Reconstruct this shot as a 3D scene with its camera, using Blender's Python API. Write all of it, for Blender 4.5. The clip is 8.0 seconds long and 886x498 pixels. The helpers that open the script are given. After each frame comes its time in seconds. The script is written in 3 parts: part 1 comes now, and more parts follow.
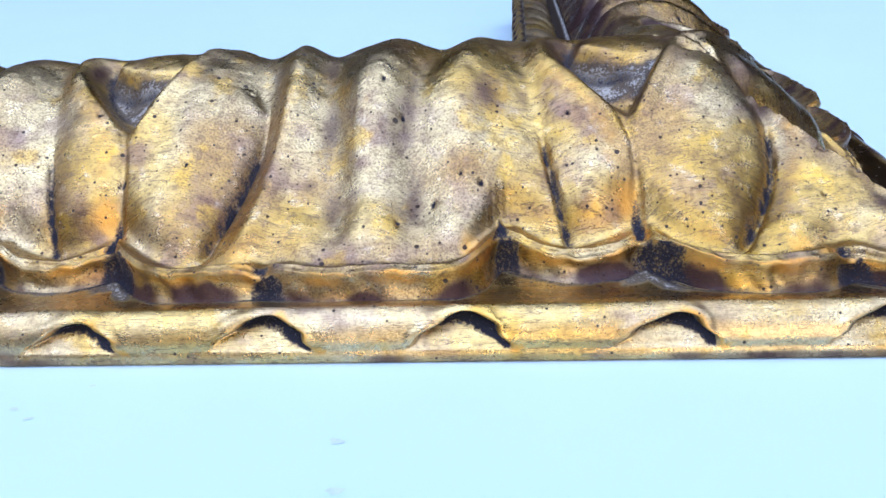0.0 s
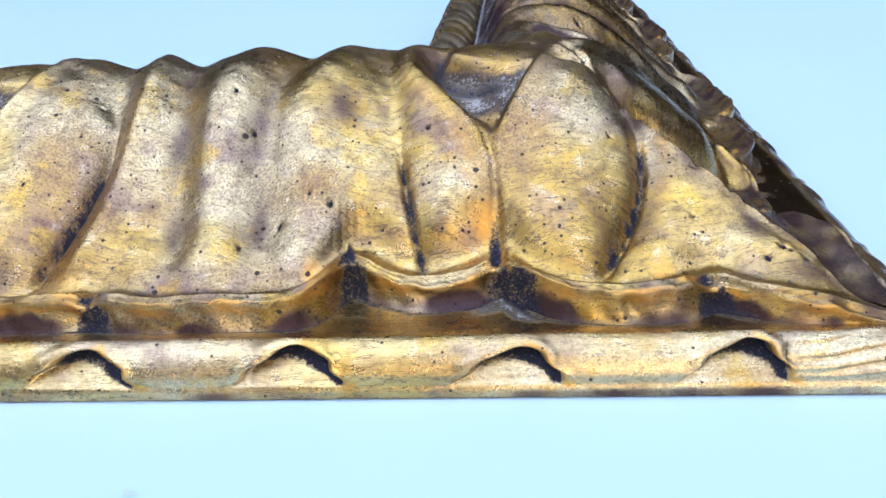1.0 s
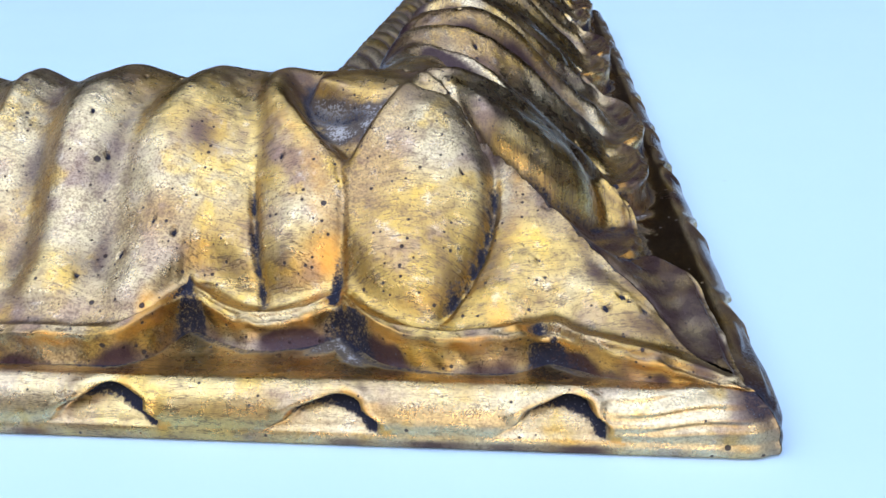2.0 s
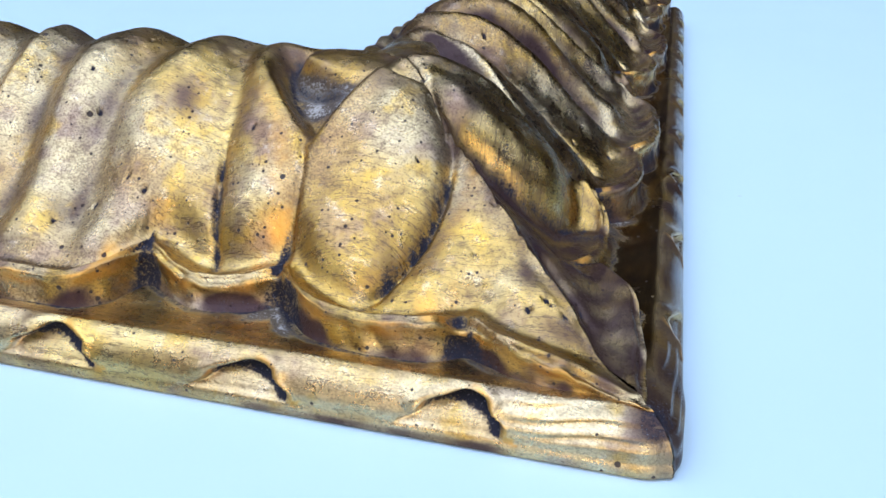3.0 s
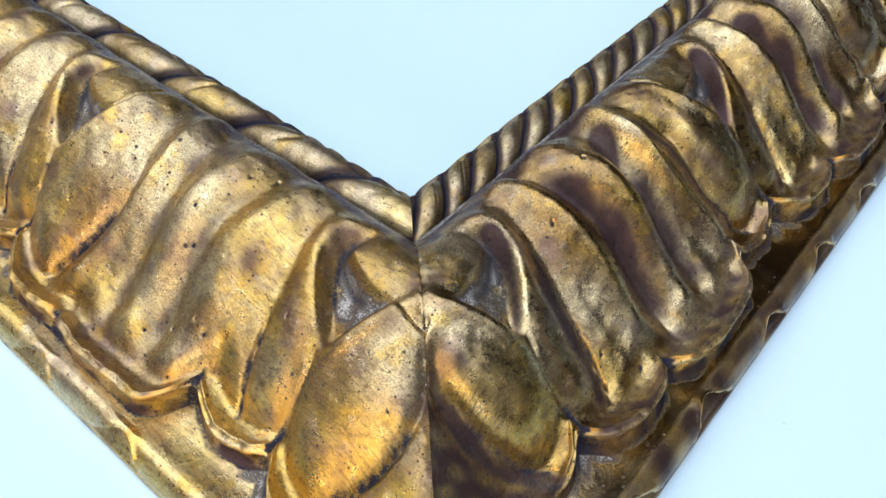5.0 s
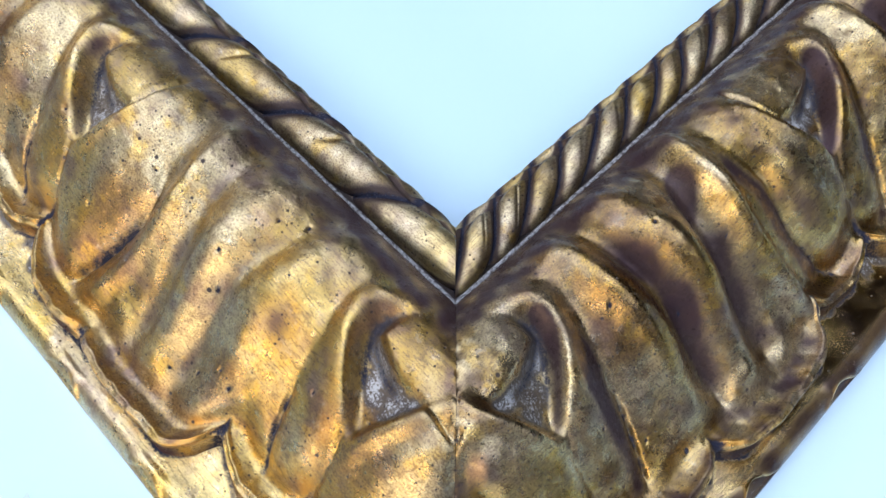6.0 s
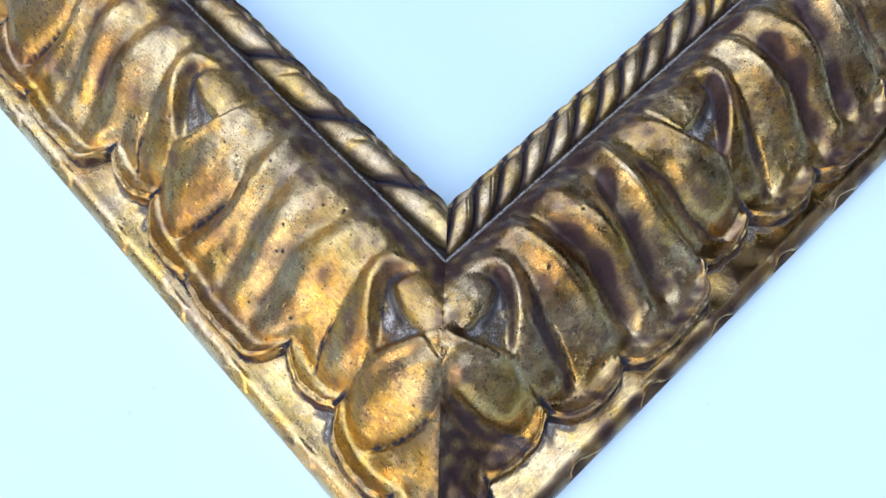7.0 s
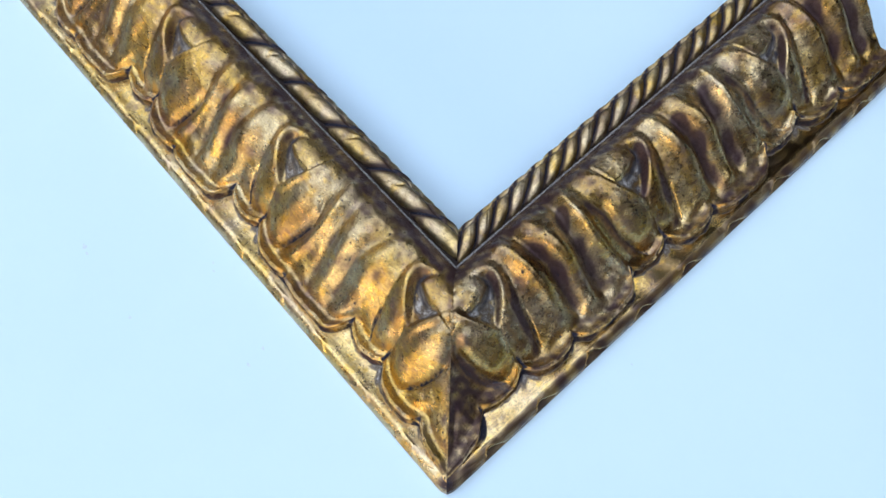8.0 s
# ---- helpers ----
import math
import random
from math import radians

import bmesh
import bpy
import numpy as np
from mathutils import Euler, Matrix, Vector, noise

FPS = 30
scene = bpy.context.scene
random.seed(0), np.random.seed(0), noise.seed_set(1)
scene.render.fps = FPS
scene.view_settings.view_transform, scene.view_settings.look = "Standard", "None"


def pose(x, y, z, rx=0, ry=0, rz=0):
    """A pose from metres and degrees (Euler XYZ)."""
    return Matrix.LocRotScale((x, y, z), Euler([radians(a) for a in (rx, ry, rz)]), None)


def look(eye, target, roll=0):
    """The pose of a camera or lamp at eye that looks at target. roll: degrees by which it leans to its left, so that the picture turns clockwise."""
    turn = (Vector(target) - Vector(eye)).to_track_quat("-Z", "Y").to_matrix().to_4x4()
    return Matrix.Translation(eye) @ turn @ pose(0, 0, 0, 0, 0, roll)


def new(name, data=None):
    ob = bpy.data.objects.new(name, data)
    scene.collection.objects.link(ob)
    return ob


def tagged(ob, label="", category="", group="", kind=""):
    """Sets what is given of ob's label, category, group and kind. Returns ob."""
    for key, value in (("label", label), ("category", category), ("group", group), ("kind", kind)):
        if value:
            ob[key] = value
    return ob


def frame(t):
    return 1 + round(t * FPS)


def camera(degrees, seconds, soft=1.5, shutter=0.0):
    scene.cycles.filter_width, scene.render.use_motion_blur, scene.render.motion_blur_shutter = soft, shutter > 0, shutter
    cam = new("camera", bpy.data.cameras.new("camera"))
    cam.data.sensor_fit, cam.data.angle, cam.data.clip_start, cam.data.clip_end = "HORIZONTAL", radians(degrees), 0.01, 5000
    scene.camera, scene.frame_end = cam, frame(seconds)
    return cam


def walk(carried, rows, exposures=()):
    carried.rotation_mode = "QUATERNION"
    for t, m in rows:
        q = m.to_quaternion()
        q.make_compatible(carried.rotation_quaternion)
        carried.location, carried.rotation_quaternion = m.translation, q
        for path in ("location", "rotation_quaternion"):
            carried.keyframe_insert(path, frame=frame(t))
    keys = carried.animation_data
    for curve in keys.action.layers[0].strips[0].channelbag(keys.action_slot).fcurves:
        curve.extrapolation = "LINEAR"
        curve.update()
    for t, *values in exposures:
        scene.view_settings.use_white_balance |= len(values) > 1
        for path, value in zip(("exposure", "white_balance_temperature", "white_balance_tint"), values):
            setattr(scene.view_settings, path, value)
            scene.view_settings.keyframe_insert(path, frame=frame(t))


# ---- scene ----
cam = camera(57.37, 8.0)
PATH = [
    (0, (-0.06965, -0.09035, 0.05784), (-0.2579, 1.7196, -0.7721), -3.85),
    (0.5, (-0.05900, -0.08619, 0.05824), (-0.2630, 1.7186, -0.7790), -4.28),
    (1, (-0.04951, -0.07998, 0.05691), (-0.2391, 1.7257, -0.7820), -4.06),
    (1.5, (-0.03959, -0.07830, 0.05791), (-0.2296, 1.7241, -0.7878), -3.58),
    (2, (-0.02810, -0.07285, 0.05978), (-0.2407, 1.7233, -0.7939), -2.40),
    (2.2, (-0.02514, -0.07363, 0.05894), (-0.2362, 1.7227, -0.7947), -1.34),
    (3.3, (0.00271, -0.06459, 0.06116), (-0.5818, 1.6191, -0.8464), 0.93),
    (3.5, (0.01021, -0.05936, 0.05872), (-0.6544, 1.5896, -0.8573), 1.28),
    (4, (0.01744, -0.05318, 0.05929), (-0.7810, 1.4870, -0.9358), 2.15),
    (4.5, (0.01468, -0.04592, 0.08965), (-0.8546, 1.3102, -1.0958), 2.82),
    (5, (0.01222, -0.02132, 0.13209), (-0.8535, 1.0636, -1.3079), 2.11),
    (5.2, (0.00966, -0.00759, 0.14561), (-0.8150, 0.9658, -1.3946), 2.01),
    (6.3, (-0.02529, 0.01685, 0.15297), (-0.6317, 0.6167, -1.6560), 0.94),
    (6.5, (-0.02183, 0.01561, 0.15934), (-0.6050, 0.5860, -1.6667), 0.70),
    (7, (-0.00587, 0.01113, 0.21080), (-0.5504, 0.4928, -1.6524), -1.72),
    (7.5, (0.00784, 0.00489, 0.26545), (-0.5444, 0.4269, -1.6099), -5.46),
    (8, (0.02218, -0.00164, 0.31144), (-0.5557, 0.3934, -1.5621), -7.87),
]
walk(cam, [(t, look(eye, target, roll)) for t, eye, target, roll in PATH],
     exposures=[(0.0, -0.11, 4990, 17), (2.0, -0.15, 5090, 16), (3.5, -0.18, 5350, 13), (4.5, -0.06, 5900, 11), (5.0, -0.03, 5900, 11),
                (6.5, 0.05, 5280, 15), (7.0, 0.01, 5400, 14), (8.0, -0.25, 5640, 11)])

# ---- light and exposure ----
world = bpy.data.worlds.new("sky")
scene.world = world
world.use_nodes = True
wn = world.node_tree
sky = wn.nodes.new("ShaderNodeTexSky")
sky.sky_type = "NISHITA"
sky.sun_disc = False
sky.sun_elevation, sky.sun_rotation = radians(50), radians(215)
wn.links.new(sky.outputs["Color"], wn.nodes["Background"].inputs["Color"])
wn.nodes["Background"].inputs["Strength"].default_value = 0.08

# two skylights: middle, width, depth
SKYLIGHTS = (((-1.46, -1.45, 4.00), 8.9, 6.0), ((4.38, 0.08, 4.00), 1.7, 2.1))
for middle, wide, deep in SKYLIGHTS:
    lamp = bpy.data.lights.new("skylight_daylight", "AREA")
    lamp.shape, lamp.size, lamp.size_y = "RECTANGLE", wide, deep
    lamp.energy, lamp.color = 8.45 * wide * deep, (0.92, 0.965, 1.02)
    new("skylight_daylight", lamp).matrix_world = pose(*middle)

# two unseen low windows in the south wall, the second added to brighten the second rail: middle, width, height, power,
# colour
WINDOWS = (((1.23, -5.095, 1.57), 3.2, 1.85, 156.0, (1.0, 0.74, 0.35)), ((4.15, -5.095, 1.45), 2.2, 1.9, 32.0, (1.0, 0.93, 0.84)))
for middle, wide, tall, power, tint in WINDOWS:
    lamp = bpy.data.lights.new("unseen_window_light", "AREA")
    lamp.shape, lamp.size, lamp.size_y = "RECTANGLE", wide, tall
    lamp.energy, lamp.color = power, tint
    new("unseen_window_light", lamp).matrix_world = pose(*middle, 90, 0, 0)

# ---- materials ----
def material(name):
    m = bpy.data.materials.new(name)
    m.use_nodes = True
    nt = m.node_tree
    return m, nt, nt.nodes["Principled BSDF"]


def node(nt, kind, values=(), data_type="", operation="", uv_map="", attribute_name=""):
    n = nt.nodes.new(kind)
    if data_type:
        n.data_type = data_type
    if operation:
        n.operation = operation
    if uv_map:
        n.uv_map = uv_map
    if attribute_name:
        n.attribute_name = attribute_name
    for key, value in dict(values).items():
        n.inputs[key].default_value = value
    return n


def noise_at(nt, coords, scale, detail=5.0, rough=0.6, stretch=(1, 1, 1), off=(0, 0, 0)):
    mp = node(nt, "ShaderNodeMapping", {"Scale": stretch, "Location": off})
    nt.links.new(coords, mp.inputs["Vector"])
    n = node(nt, "ShaderNodeTexNoise", {"Scale": scale, "Detail": detail, "Roughness": rough})
    nt.links.new(mp.outputs["Vector"], n.inputs["Vector"])
    return n.outputs["Fac"]


def ramp(nt, fac, low, high, a=0.0, b=1.0):
    r = node(nt, "ShaderNodeMapRange", {"From Min": low, "From Max": high, "To Min": a, "To Max": b})
    r.interpolation_type = "SMOOTHSTEP"
    nt.links.new(fac, r.inputs["Value"])
    return r.outputs["Result"]


def mix(nt, fac, a, b):
    m = node(nt, "ShaderNodeMix", data_type="RGBA")
    for sock, value in ((m.inputs["Factor"], fac), (m.inputs["A"], a), (m.inputs["B"], b)):
        if isinstance(value, (tuple, float, int)):
            sock.default_value = (*value, 1.0) if isinstance(value, tuple) else value
        else:
            nt.links.new(value, sock)
    return m.outputs["Result"]


def arith(nt, op, a, b):
    m = node(nt, "ShaderNodeMath", operation=op)
    for sock, value in zip(m.inputs, (a, b)):
        if isinstance(value, (float, int)):
            sock.default_value = value
        else:
            nt.links.new(value, sock)
    return m.outputs["Value"]


def gilt(name, pale, deep, stain, seed, dull=0.0, holes=1.0, warm=(0.64, 0.44, 0.115), bump=0.6):
    """Old rubbed gilding: mottled and scratched, with mauve and brown stains, worm holes, bared black ground and grey
    gesso; its masks also carry painted shade.
    """
    m, nt, bsdf = material(name)
    uv = node(nt, "ShaderNodeUVMap", uv_map="run").outputs["UV"]     # along and across the rail, in metres
    ob = node(nt, "ShaderNodeTexCoord").outputs["Object"]
    wear_shade = node(nt, "ShaderNodeAttribute", attribute_name="wear_shade").outputs["Color"]
    sep = node(nt, "ShaderNodeSeparateColor")
    nt.links.new(wear_shade, sep.inputs["Color"])
    loss_shade, gesso, amber = sep.outputs["Red"], sep.outputs["Green"], sep.outputs["Blue"]
    tone_shade = node(nt, "ShaderNodeAttribute", attribute_name="wear_shade").outputs["Alpha"]
    patches = noise_at(nt, ob, 48.0, 3.0, 0.55, off=(seed, seed, 0))
    blots = noise_at(nt, ob, 105.0, 5.0, 0.55, off=(0, seed, seed))
    glow = noise_at(nt, ob, 42.0, 3.0, 0.55, off=(2, seed, 6))
    mottle = noise_at(nt, ob, 420.0, 8.0, 0.72, off=(seed, 4, 1))
    grain = noise_at(nt, ob, 3000.0, 3.0, 0.62, off=(0, seed, 0))
    ragged = noise_at(nt, ob, 620.0, 7.0, 0.72, off=(seed, 0, seed))
    rubbed = noise_at(nt, uv, 1700.0, 5.0, 0.7, (0.30, 1.0, 1.0), (seed, 0, 0))
    crack = noise_at(nt, uv, 900.0, 4.0, 0.6, (0.13, 1.0, 1.0), (seed, 5, 0))
    col = mix(nt, ramp(nt, patches, 0.38, 0.60), deep, pale)
    col = mix(nt, ramp(nt, glow, 0.45, 0.62, 0.0, 0.60), col, warm)
    col = mix(nt, ramp(nt, blots, 0.54, 0.70, 0.0, 0.58), col, stain)
    flush = noise_at(nt, ob, 125.0, 4.0, 0.6, off=(seed, 9, seed))
    col = mix(nt, ramp(nt, flush, 0.54, 0.66, 0.0, 0.55), col, (0.66, 0.40, 0.045))
    col = mix(nt, ramp(nt, flush, 0.46, 0.35, 0.0, 0.35), col, (0.28, 0.19, 0.17))
    tone = ramp(nt, arith(nt, "ADD", tone_shade, arith(nt, "MULTIPLY", arith(nt, "SUBTRACT", mottle, 0.5), 0.42)), 0.1, 0.85, 0.0, 0.95)
    col = mix(nt, ramp(nt, mottle, 0.50, 0.34, 0.0, 0.25 + 0.25 * holes), col, (0.14, 0.08, 0.055))
    col = mix(nt, ramp(nt, mottle, 0.54, 0.70, 0.0, 0.30), col, (0.78, 0.70, 0.53))
    col = mix(nt, ramp(nt, rubbed, 0.48, 0.34, 0.0, 0.15 + 0.30 * holes), col, (0.17, 0.11, 0.07))
    hairline = arith(nt, "ABSOLUTE", arith(nt, "SUBTRACT", crack, 0.5), 0.0)
    col = mix(nt, arith(nt, "MULTIPLY", ramp(nt, hairline, 0.016, 0.005), ramp(nt, glow, 0.36, 0.58, 0.15, 0.65)), col, (0.12, 0.08, 0.055))
    col = mix(nt, ramp(nt, arith(nt, "ADD", grain, arith(nt, "MULTIPLY", arith(nt, "SUBTRACT", glow, 0.5), 0.45)), 0.48, 0.37, 0.0, 0.14 + 0.36 * holes), col, (0.09, 0.055, 0.04))
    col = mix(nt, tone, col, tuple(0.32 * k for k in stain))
    amb = arith(nt, "MULTIPLY", ramp(nt, arith(nt, "ADD", amber, arith(nt, "MULTIPLY", ragged, 0.6)), 0.5, 1.1), 0.80)
    col = mix(nt, amb, col, (0.68, 0.35, 0.06))
    speckle = noise_at(nt, ob, 2700.0, 4.0, 0.7, off=(seed, 8, 0))
    salt = arith(nt, "ADD", arith(nt, "MULTIPLY", ragged, 0.38), arith(nt, "MULTIPLY", speckle, 0.62))
    soot = ramp(nt, arith(nt, "ADD", gesso, arith(nt, "MULTIPLY", ragged, 0.8)), 0.50, 0.90, 0.0, 0.88)
    col = mix(nt, soot, col, (0.045, 0.036, 0.034))
    ges = ramp(nt, arith(nt, "ADD", arith(nt, "MULTIPLY", gesso, 0.16), salt), 0.61, 0.69)
    ges = arith(nt, "MULTIPLY", ges, ramp(nt, gesso, 0.12, 0.4))
    col = mix(nt, arith(nt, "MULTIPLY", ges, 0.85), col, (0.46, 0.44, 0.41))
    blackened = ramp(nt, arith(nt, "ADD", loss_shade, arith(nt, "MULTIPLY", salt, 1.5)), 1.08, 1.42)
    col = mix(nt, blackened, col, (0.022, 0.022, 0.033))
    dust = arith(nt, "MULTIPLY", blackened, ramp(nt, speckle, 0.60, 0.70, 0.0, 0.5))
    col = mix(nt, dust, col, (0.30, 0.29, 0.31))
    # specks and worm holes
    specks = []
    for scale, size, share in ((1100.0, 0.22, 0.26), (450.0, 0.14, 0.20), (170.0, 0.075, 0.13)):
        vo = node(nt, "ShaderNodeTexVoronoi", {"Scale": scale, "Randomness": 1.0})
        nt.links.new(ob, vo.inputs["Vector"])
        pickc = node(nt, "ShaderNodeSeparateColor")
        nt.links.new(vo.outputs["Color"], pickc.inputs["Color"])
        keep = arith(nt, "LESS_THAN", pickc.outputs["Red"], share * holes)
        rad = arith(nt, "MULTIPLY", arith(nt, "ADD", pickc.outputs["Green"], 0.35), size)
        specks.append(arith(nt, "MULTIPLY", keep, ramp(nt, arith(nt, "DIVIDE", vo.outputs["Distance"], rad), 1.05, 0.8)))
    dots = arith(nt, "MAXIMUM", arith(nt, "MAXIMUM", specks[0], specks[1]), specks[2])
    col = mix(nt, arith(nt, "MULTIPLY", dots, 0.92), col, (0.022, 0.013, 0.013))
    nt.links.new(col, bsdf.inputs["Base Color"])
    bare = arith(nt, "MAXIMUM", arith(nt, "MAXIMUM", ges, arith(nt, "MULTIPLY", soot, 0.8)), arith(nt, "MAXIMUM", dots, blackened))
    film = arith(nt, "MAXIMUM", bare, arith(nt, "MULTIPLY", tone, 0.75))
    nt.links.new(arith(nt, "SUBTRACT", 1.0, film), bsdf.inputs["Metallic"])
    rough = arith(nt, "ADD", ramp(nt, mottle, 0.35, 0.65, 0.46 + dull, 0.34 + dull), arith(nt, "ADD", ramp(nt, blots, 0.5, 0.7, 0.0, 0.06), arith(nt, "MULTIPLY", bare, 0.35)))
    nt.links.new(rough, bsdf.inputs["Roughness"])
    nt.links.new(arith(nt, "SUBTRACT", 0.5, arith(nt, "MULTIPLY", arith(nt, "MAXIMUM", blackened, arith(nt, "MULTIPLY", tone, 0.95)), 0.46)), bsdf.inputs["Specular IOR Level"])
    height = arith(nt, "ADD", arith(nt, "MULTIPLY", grain, 0.5), arith(nt, "ADD", arith(nt, "MULTIPLY", rubbed, 0.5), arith(nt, "MULTIPLY", mottle, 0.9)))
    height = arith(nt, "SUBTRACT", arith(nt, "ADD", height, arith(nt, "MULTIPLY", ragged, 0.6)), arith(nt, "MULTIPLY", dots, 1.4))
    bp = node(nt, "ShaderNodeBump", {"Strength": bump, "Distance": 0.00017})
    nt.links.new(height, bp.inputs["Height"])
    nt.links.new(bp.outputs["Normal"], bsdf.inputs["Normal"])
    return m


def plain(name, a, b, rough, scale, bump=0.0, metallic=0.0):
    m, nt, bsdf = material(name)
    ob = node(nt, "ShaderNodeTexCoord").outputs["Object"]
    n = noise_at(nt, ob, scale, 6.0, 0.6)
    nt.links.new(mix(nt, ramp(nt, n, 0.35, 0.65), a, b), bsdf.inputs["Base Color"])
    bsdf.inputs["Roughness"].default_value, bsdf.inputs["Metallic"].default_value = rough, metallic
    if bump:
        bp = node(nt, "ShaderNodeBump", {"Strength": 0.4, "Distance": bump})
        nt.links.new(noise_at(nt, ob, scale * 9, 5.0, 0.65), bp.inputs["Height"])
        nt.links.new(bp.outputs["Normal"], bsdf.inputs["Normal"])
    return m


GILT_LEAF = gilt("old_gilding_leaf", (0.57, 0.445, 0.225), (0.38, 0.24, 0.085), (0.14, 0.072, 0.09), 3.1, -0.10, warm=(0.55, 0.35, 0.055), bump=0.68)
# second rail: stronger contrast of stain and gold, partly its light and shade
GILT_DARK = gilt("old_gilding_shaded_rail", (0.68, 0.54, 0.29), (0.34, 0.215, 0.075), (0.105, 0.058, 0.072), 9.4, -0.12, warm=(0.54, 0.345, 0.06), bump=0.5)
GILT_RIM = gilt("old_gilding_rim", (0.70, 0.545, 0.29), (0.52, 0.355, 0.135), (0.20, 0.12, 0.115), 7.7, -0.11, 0.35, (0.62, 0.43, 0.11))
# its rim: darker colours, partly to render the shaded side
RIM_DARK = gilt("old_gilding_rim_shaded_rail", (0.64, 0.49, 0.25), (0.42, 0.275, 0.11), (0.085, 0.048, 0.055), 2.2, -0.22, 0.35, (0.55, 0.37, 0.11), 0.28)
GILT_ROPE = gilt("old_gilding_rope", (0.60, 0.48, 0.28), (0.34, 0.235, 0.10), (0.12, 0.075, 0.07), 5.3)
CORE_WOOD = plain("dark_core_wood", (0.035, 0.025, 0.02), (0.09, 0.06, 0.04), 0.8, 60.0, 0.0004)
DIRT_LINE, _nt, _bsdf = material("dusty_joint")
_uv = node(_nt, "ShaderNodeUVMap", uv_map="run").outputs["UV"]
_xyz = node(_nt, "ShaderNodeSeparateXYZ")
_nt.links.new(_uv, _xyz.inputs["Vector"])
_off = arith(_nt, "ABSOLUTE", arith(_nt, "SUBTRACT", _xyz.outputs["Y"], 0.0577), 0.0)
_line = arith(_nt, "MULTIPLY", ramp(_nt, _off, 0.00055, 0.00025), ramp(_nt, noise_at(_nt, _uv, 1300.0, 6.0, 0.75), 0.38, 0.60))
_nt.links.new(mix(_nt, _line, (0.04, 0.03, 0.026), (0.33, 0.315, 0.30)), _bsdf.inputs["Base Color"])
_bsdf.inputs["Roughness"].default_value = 0.8
_bsdf.inputs["Specular IOR Level"].default_value = 0.2
WHITE_TOP = plain("white_lacquer", (0.565, 0.71, 0.80), (0.58, 0.725, 0.815), 0.5, 9.0)
WHITE_TOP.node_tree.nodes["Principled BSDF"].inputs["Specular IOR Level"].default_value = 0.05
SMUDGE = plain("grey_smudge", (0.50, 0.59, 0.64), (0.57, 0.67, 0.73), 0.7, 800.0)
WALL_PAINT = plain("dark_wall_paint", (0.030, 0.022, 0.022), (0.040, 0.030, 0.028), 0.85, 3.0)
BROWN_PAINT = plain("brown_wall_paint", (0.11, 0.083, 0.078), (0.125, 0.093, 0.088), 0.85, 3.0)
OCHRE_PAINT = plain("ochre_wall_paint", (0.66, 0.49, 0.26), (0.70, 0.52, 0.28), 0.85, 3.0)
CEILING_PAINT = plain("ceiling_paint", (0.055, 0.048, 0.054), (0.065, 0.056, 0.062), 0.9, 3.0)
EAST_PAINT = plain("mauve_wall_paint", (0.10, 0.08, 0.10), (0.115, 0.09, 0.11), 0.85, 3.0)
FLOOR_WOOD = plain("floor_boards", (0.06, 0.04, 0.03), (0.09, 0.06, 0.04), 0.6, 6.0)

# ---- building helpers ----
def part(name, bm, mat, parent=None, label=""):
    me = bpy.data.meshes.new(name)
    bm.to_mesh(me)
    bm.free()
    me.materials.append(mat)
    ob = new(name, me)
    ob.parent = parent
    if label:
        ob["label"] = label
    return ob


def box(lo, hi, bevel=0.0):
    bm = bmesh.new()
    bmesh.ops.create_cube(bm, size=1.0)
    for v in bm.verts:
        v.co = [l + (h - l) * (c + 0.5) for l, h, c in zip(lo, hi, v.co)]
    if bevel:
        bmesh.ops.bevel(bm, geom=bm.edges[:], offset=bevel, segments=3, affect="EDGES", profile=0.5)
    return bm


def step(x, a, b):
    t = np.clip((x - a) / (b - a), 0, 1)
    return t * t * (3 - 2 * t)


def bell(x, w):
    return np.exp(-(x / w) ** 2)


def smooth_line(xs, ys, sigma):
    """A curve through the knots, rounded over sigma."""
    fine = np.arange(xs[0] - 6 * sigma, xs[-1] + 6 * sigma, sigma / 12)
    y = np.interp(fine, xs, ys)
    y[fine < xs[0]] = ys[0] + (fine[fine < xs[0]] - xs[0]) * (ys[1] - ys[0]) / (xs[1] - xs[0])
    y[fine > xs[-1]] = ys[-1] + (fine[fine > xs[-1]] - xs[-1]) * (ys[-1] - ys[-2]) / (xs[-1] - xs[-2])
    k = np.exp(-0.5 * (np.arange(-36, 37) / 12) ** 2)
    k /= k.sum()
    y = np.convolve(y, k, "same")
    return lambda x: np.interp(x, fine, y)


def wobble(s, v, seed, size):
    """Slow unevenness of hand-worked stuff, about -1 to 1."""
    r = np.random.RandomState(seed)
    out = np.zeros_like(s)
    for _ in range(7):
        a, f, p = r.uniform(0, 6.283), r.uniform(0.6, 1.7) / size, r.uniform(0, 6.283)
        out += np.sin(f * 6.283 * (np.cos(a) * s + np.sin(a) * v) + p)
    return out / 3.5


# ---- the ornament, in millimetres: s along the rail from the outer corner, v across it from the outer edge ----
# The same spray of leaves repeats down both rails, mirrored at the mitre; c runs along one spray from its fork.
PERIOD, FORK = 77.5, 52.5        # one leaf spray; the first fork between two sprays
SCALLOP = 51.5                   # where the scalloped edge starts its first lobe
INNER = 57.2                     # where the leaves end at the sight groove
body = smooth_line([3, 6, 10, 14, 18, 22, 26, 30, 35, 40, 44, 48, 51, 53.5, 55.5, 57.5], [10.6, 11.2, 11.5, 12.4, 14.4, 17.5, 21.2, 24.8, 28.6, 31.4, 32.6, 32.7, 31.6, 29.5, 26.9, 23.8], 1.1)
